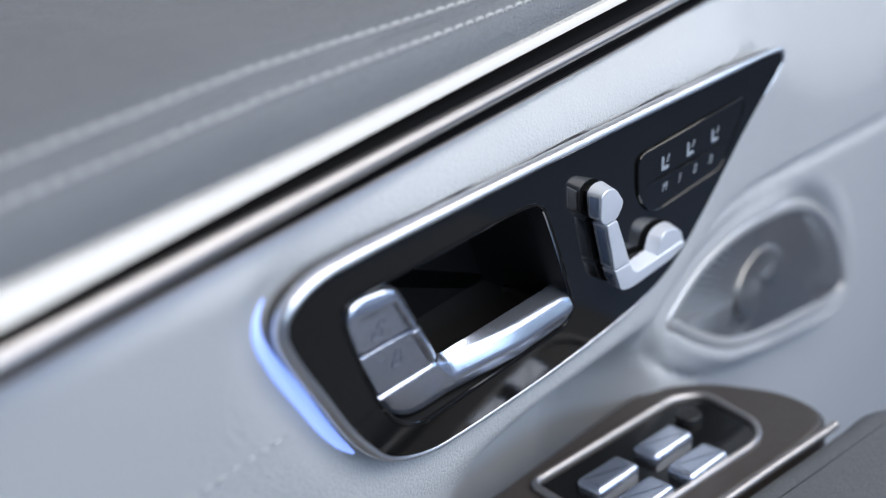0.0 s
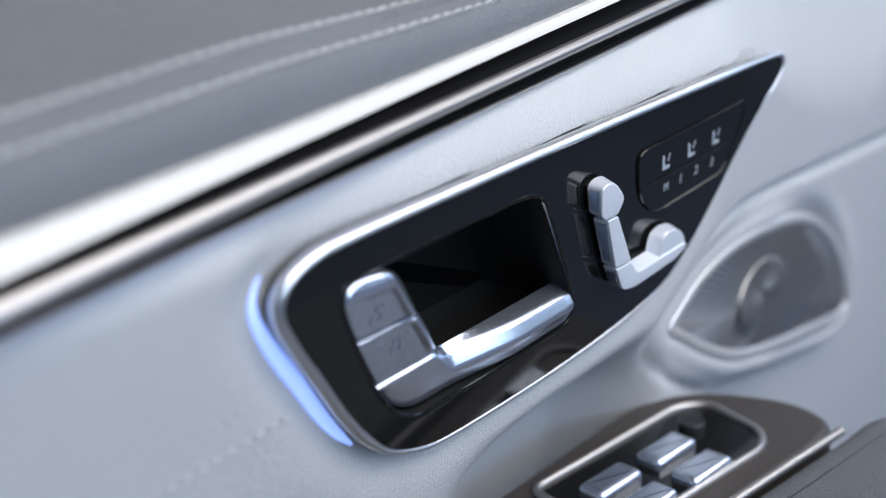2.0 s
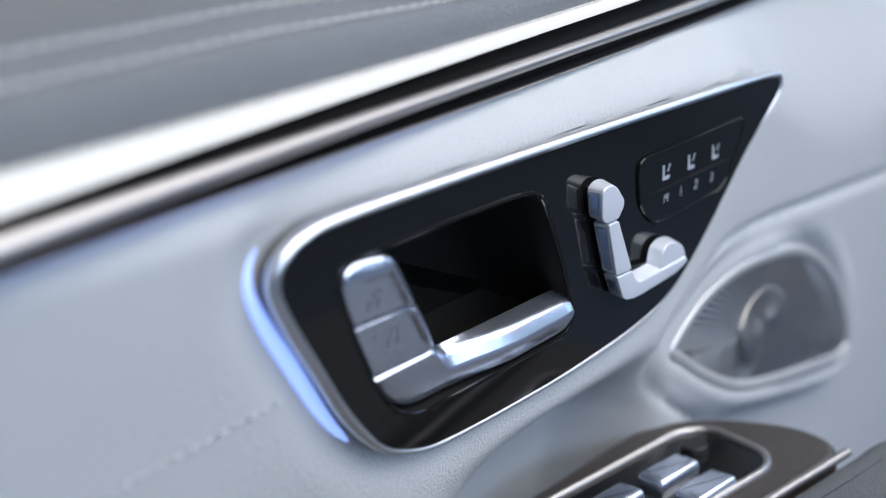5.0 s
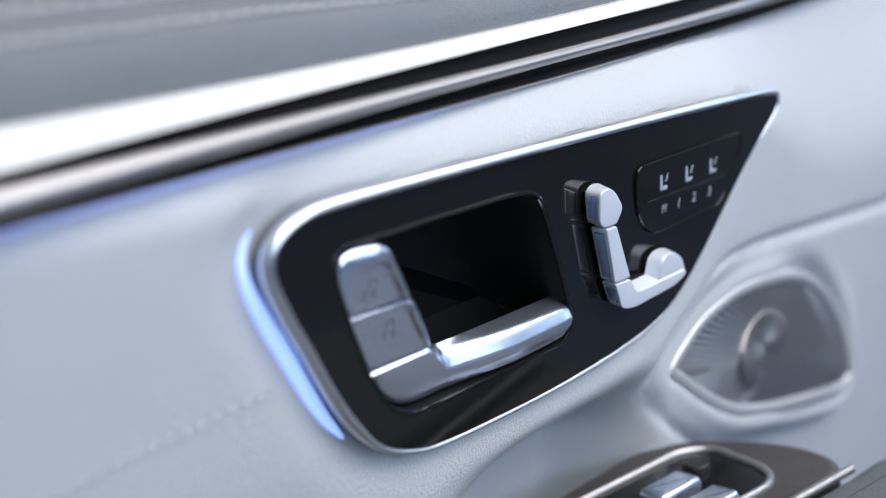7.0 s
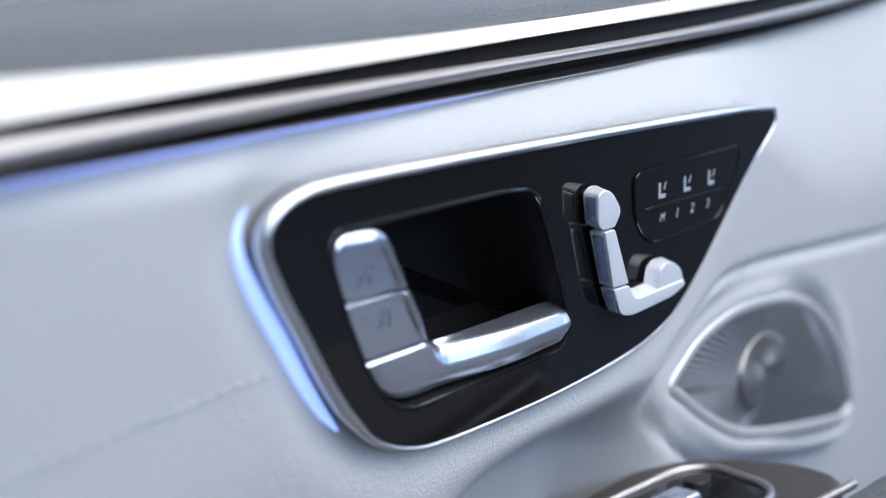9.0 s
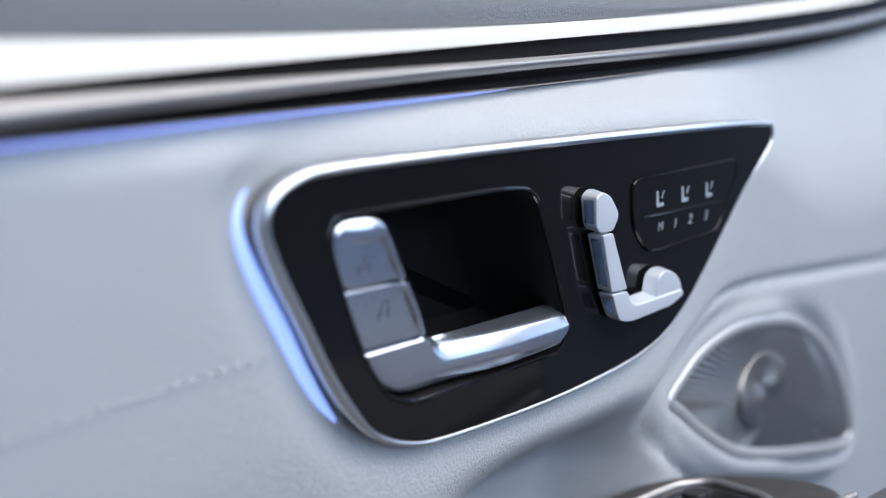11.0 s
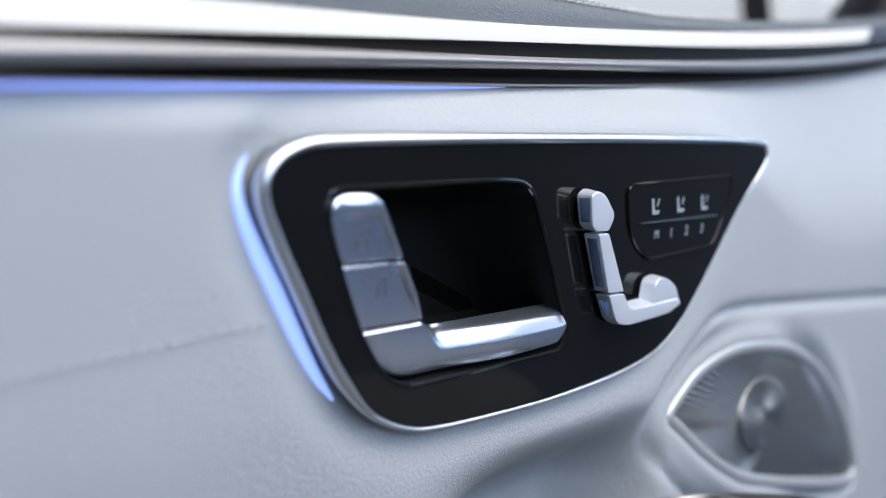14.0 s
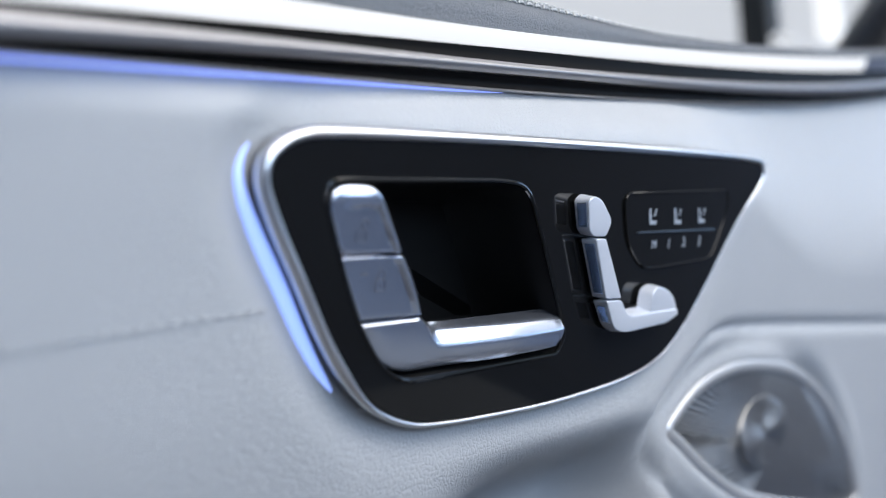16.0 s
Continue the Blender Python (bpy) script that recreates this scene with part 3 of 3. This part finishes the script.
# ---- memory keypad ----
memory = thing("memory_keypad", "black seat heating and memory keypad with white printed symbols", "keypad", LEAN)
pad_loop = rounded(mm([(-122, -13.2), (-36, -11.6), (-35, -19), (-47, -41.5), (-104, -43.8), (-117, -32)]), [0.006, 0.005, 0.004, 0.006, 0.008, 0.006], 5)
part("pad", prism(pad_loop, -0.004, 0.0007, 0.0006, 2), GLOSS, memory, "smooth black key field")
part("pad_frame", sweep([(p[0], p[1], 0.0006) for p in pad_loop], circle(0.0006, 6), closed=True), GLOSS, memory, "thin glossy border")
part("divider", sweep([(-0.111, -0.0287, 0.0005), (-0.104, -0.0286, 0.0010), (-0.078, -0.0286, 0.0009), (-0.046, -0.0286, 0.0004)], circle(0.0006, 8)), GLOSS, memory, "raised divider line")


def flat(loop, h=0.0009):
    return prism(loop, 0.0004, h, 0.00008, 1)


for u in (-0.0993, -0.0792, -0.0587):
    back = [(u - 0.0036, -0.0190), (u - 0.0022, -0.0190), (u - 0.0008, -0.0240), (u + 0.0030, -0.0240), (u + 0.0030, -0.0256), (u - 0.0022, -0.0256)]
    part("seat_symbol", flat(rounded(back, 0.0004, 2)), ICON, memory, "white seat symbol")
    part("heat_mark", flat([(u + 0.0008, -0.0222), (u + 0.0016, -0.0222), (u + 0.0026, -0.0192), (u + 0.0018, -0.0192)]), ICON, memory, "white heat mark")


def digit(parent, text, u, w, size):
    cu = bpy.data.curves.new("digit", "FONT")
    cu.body, cu.size, cu.align_x, cu.align_y, cu.extrude = text, size, "CENTER", "CENTER", 0.00008
    ob = new("digit", cu)
    deps = bpy.context.evaluated_depsgraph_get()
    me = bpy.data.meshes.new_from_object(ob.evaluated_get(deps))
    bpy.data.objects.remove(ob)
    part("digit", me, ICON, parent, "white printed %s" % text, smooth=False, m=Matrix.Translation((u, w, 0.0009)))


digit(memory, "M", -0.0969, -0.0338, 0.0050)
digit(memory, "1", -0.0850, -0.0338, 0.0058)
digit(memory, "2", -0.0724, -0.0336, 0.0058)
digit(memory, "3", -0.0591, -0.0336, 0.0058)

# ---- loudspeaker ----
speaker = thing("loudspeaker", "round-cornered metal loudspeaker grille set in a padded leather pod", "loudspeaker", LEAN)


def spk_d(u, w):
    return -0.0100 + 0.13 * max(-0.02, -w - 0.105) - 0.006 * float(ease((u - 0.01) / 0.14))


def dome(levels=14):
    c = np.mean(np.array(SPEAKER), axis=0)
    bm = bmesh.new()
    loops = []
    for k in range(levels):
        s = 0.985 * (1 - k / levels)
        loop = []
        for i, p in enumerate(SPEAKER):
            du, dw = (np.array(p) - c) * s
            h = 0.0010 + 0.0048 * (1 - s * s) + 0.0007 * s * s * (-1) ** i
            loop.append((c[0] + du, c[1] + dw, spk_d(c[0] + du, c[1] + dw) + h))
        loops.append(loop)
    return rings(bm, loops, cap_first=False)


part("grille", dome(), GRILLE, speaker, "finely perforated satin metal grille")
part("grille_rim", sweep([(p[0], p[1], spk_d(*p) + 0.0012) for p in inset(SPEAKER, 0.001)], [(0.0036 * math.cos(a), 0.0030 * math.sin(a)) for a in [2 * math.pi * k / 10 for k in range(10)]], closed=True), RIM, speaker, "thin satin rim")
bm = bmesh.new()
loops = []
for k in range(9):
    r = 1 - k / 9
    loop = []
    for j in range(28):
        a = 2 * math.pi * j / 28
        x, y = r * math.cos(a), r * math.sin(a)
        u, w = 0.0285 + 0.029 * x + 0.005 * y, -0.1310 + 0.0190 * y - 0.003 * x
        wave = 0.0110 * r * (1 - r) * math.sin(2 * a + 0.5)
        loop.append((u, w, spk_d(u, w) + 0.0070 * min(1.0, (1 - r) * 8) + wave))
    loops.append(loop)
rings(bm, loops, cap_first=False)
part("emblem_plate", bm, GRILLE, speaker, "dished oval centre plate")

# ---- armrest with window switches ----
armrest = thing("armrest", "brown wood veneer armrest top with a silver edge on the door", "armrest", Matrix.Translation((0, 0, -0.150)))
top_loop = rounded(mm([(-420, 60), (-120, 46), (-66, 43), (-42, 22), (-33, -18), (-44, -44), (-72, -43), (-128, -34), (-420, 12)]), [0.02, 0.05, 0.02, 0.02, 0.02, 0.014, 0.02, 0.05, 0.02], 6)
part("veneer_top", prism(top_loop, -0.03, 0.0, 0.004, 3), WOOD, armrest, "brown open-pore veneer")
edge_path = [(x * 0.001, y * 0.001, 0.0015) for x, y in ((-420, 10), (-125, -37), (-80, -44.5), (-54, -49))]
part("edge_strip", sweep([tuple(p) for p in smooth_loop(edge_path, 6, False)], circle(0.0020, 10)), BRUSHED, armrest, "satin silver edge strip")
pad_outer = rounded(mm([(-420, 5), (-125, -41), (-60, -52), (-36, -54), (-20, -72), (-26, -120), (-420, -120)]), 0.012, 5)
part("leather_pad", prism(pad_outer, -0.05, 0.004, 0.008, 4), ARMPAD, armrest, "grey leather arm pad")

switches = thing("window_switch_unit", "black window switch unit with a silver frame on the armrest", "window switches", Matrix.Translation((0, 0, -0.150)))
well = rounded(mm([(-160, 37), (-66, 23), (-57, 11), (-69, -20), (-82, -27), (-172, -12)]), [0.006, 0.008, 0.006, 0.008, 0.008, 0.006], 5)
part("frame", sweep([(p[0], p[1], 0.0010) for p in well], [(0.0018 * math.cos(a), 0.0020 * math.sin(a)) for a in [2 * math.pi * k / 10 for k in range(10)]], closed=True), BRUSHED, switches, "satin silver frame")
part("plate", prism(inset(well, 0.001), -0.004, 0.0006, 0.0003, 1), GLOSS, switches, "glossy black plate")
for x, y in ((-0.106, 0.006), (-0.112, -0.014), (-0.140, 0.012), (-0.146, -0.008)):
    loop = rounded([(x - 0.013, y + 0.0075), (x + 0.013, y + 0.0040), (x + 0.011, y - 0.0095), (x - 0.015, y - 0.0060)], 0.003, 4)
    part("window_switch", prism(loop, 0.0, 0.0055, 0.0025, 4), SATIN, switches, "satin rocker switch")
part("mirror_knob", prism([(-0.080 + 0.006 * math.cos(2 * math.pi * k / 20), 0.008 + 0.006 * math.sin(2 * math.pi * k / 20)) for k in range(20)], 0.0, 0.004, 0.001, 3), MATT, switches, "round black knob")

# ---- unseen cabin round the camera, added to shape the light ----


def wall(name, bm, material, label, category):
    return tagged(part(name, bm, material, smooth=False), label, category, kind="structure")


# out of view; added as a blue bounce surface
wall("floor", box(-1.7, -1.45, -0.86, 1.8, 0.16, -0.80), BOUNCE_FLOOR, "unseen cabin floor tinted blue for its bounce light", "floor")
wall("door_body", box(-1.7, 0.095, -0.80, 0.6, 0.16, 0.03), MATT, "dark inner body of the car door", "door body")
# walls out of view, added to bound the light and be reflected
wall("wall_front", box(1.8, -1.45, -0.86, 1.85, 0.9, 0.20), DIM_WALL, "unseen front wall, darkened for the handle's reflections", "wall")
wall("wall_back", box(-1.75, -1.45, -0.86, -1.7, 0.16, 0.66), DIM_WALL, "unseen rear wall closing off the light", "wall")
wall("wall_far", box(-1.7, -1.45, -0.86, 1.8, -1.40, 0.14), DIM_WALL, "unseen opposite wall, darkened for the handle's reflections", "wall")
wall("roof_rail_far", box(-1.7, -1.45, 0.52, 1.8, -1.38, 0.66), HEADLINER, "grey cloth roof rail", "roof rail")
roof = bmesh.new()
for x0, y0, x1, y1 in ((-1.7, -1.45, -0.72, 0.16), (1.72, -1.45, 1.8, 0.16), (-0.72, -1.45, 1.72, -1.29), (-0.72, -0.11, 1.72, 0.16)):
    bmesh.ops.create_cube(roof, size=1.0, matrix=Matrix.Translation(((x0 + x1) / 2, (y0 + y1) / 2, 0.64)) @ Matrix.Diagonal((x1 - x0, y1 - y0, 0.04, 1)))
wall("ceiling", roof, HEADLINER, "grey cloth headliner with a roof opening", "ceiling")
# the wall glows by itself in place of showroom lighting
wall("backdrop", box(-3.0, 3.0, -1.5, 14.0, 3.05, 4.0), BACKDROP, "white showroom wall beyond the window, its brightness emitted", "backdrop")

wall("ground", box(-30, -30, -0.95, 30, 30, -0.90), HEADLINER, "plain grey showroom floor", "ground")
# same self-lit white on the ledge
wall("ledge", box(0.72, 0.300, -0.90, 1.5, 0.318, 0.196), BACKDROP, "white ledge outside the window, its brightness emitted", "ledge")
post = thing("window_post", "black post standing behind the white ledge", "post")
part("post_body", box(0.865, 0.385, -0.90, 0.905, 0.425, 1.6, 0.004), MATT, post)
tube_light = thing("light_tube", "slim white upright light tube behind the white ledge", "lamp")
part("tube", box(0.925, 0.325, -0.90, 0.952, 0.352, 1.6, 0.008), TUBE, tube_light)
pillar = bmesh.new()
rings(pillar, [[(0.50 + 0.9 * t + a, 0.17 - 0.05 * t + b, 0.06 + 0.62 * t) for a, b in circle(0.075, 14, 1.0, 0.5)] for t in (0.0, 0.25, 0.5, 0.75, 1.0)])
tagged(part("windscreen_pillar", pillar, MATT), "black windscreen pillar rising from the front of the door", "pillar", kind="structure")
seal = thing("window_seal", "black rubber seal along the top of the door", "seal")
part("rubber", sweep([(x, trim_y(x) + 0.055, edge_a(x) + 0.0295 * fall(x)) for x in TX if x > -0.16], circle(0.0032, 8)), MATT, seal)
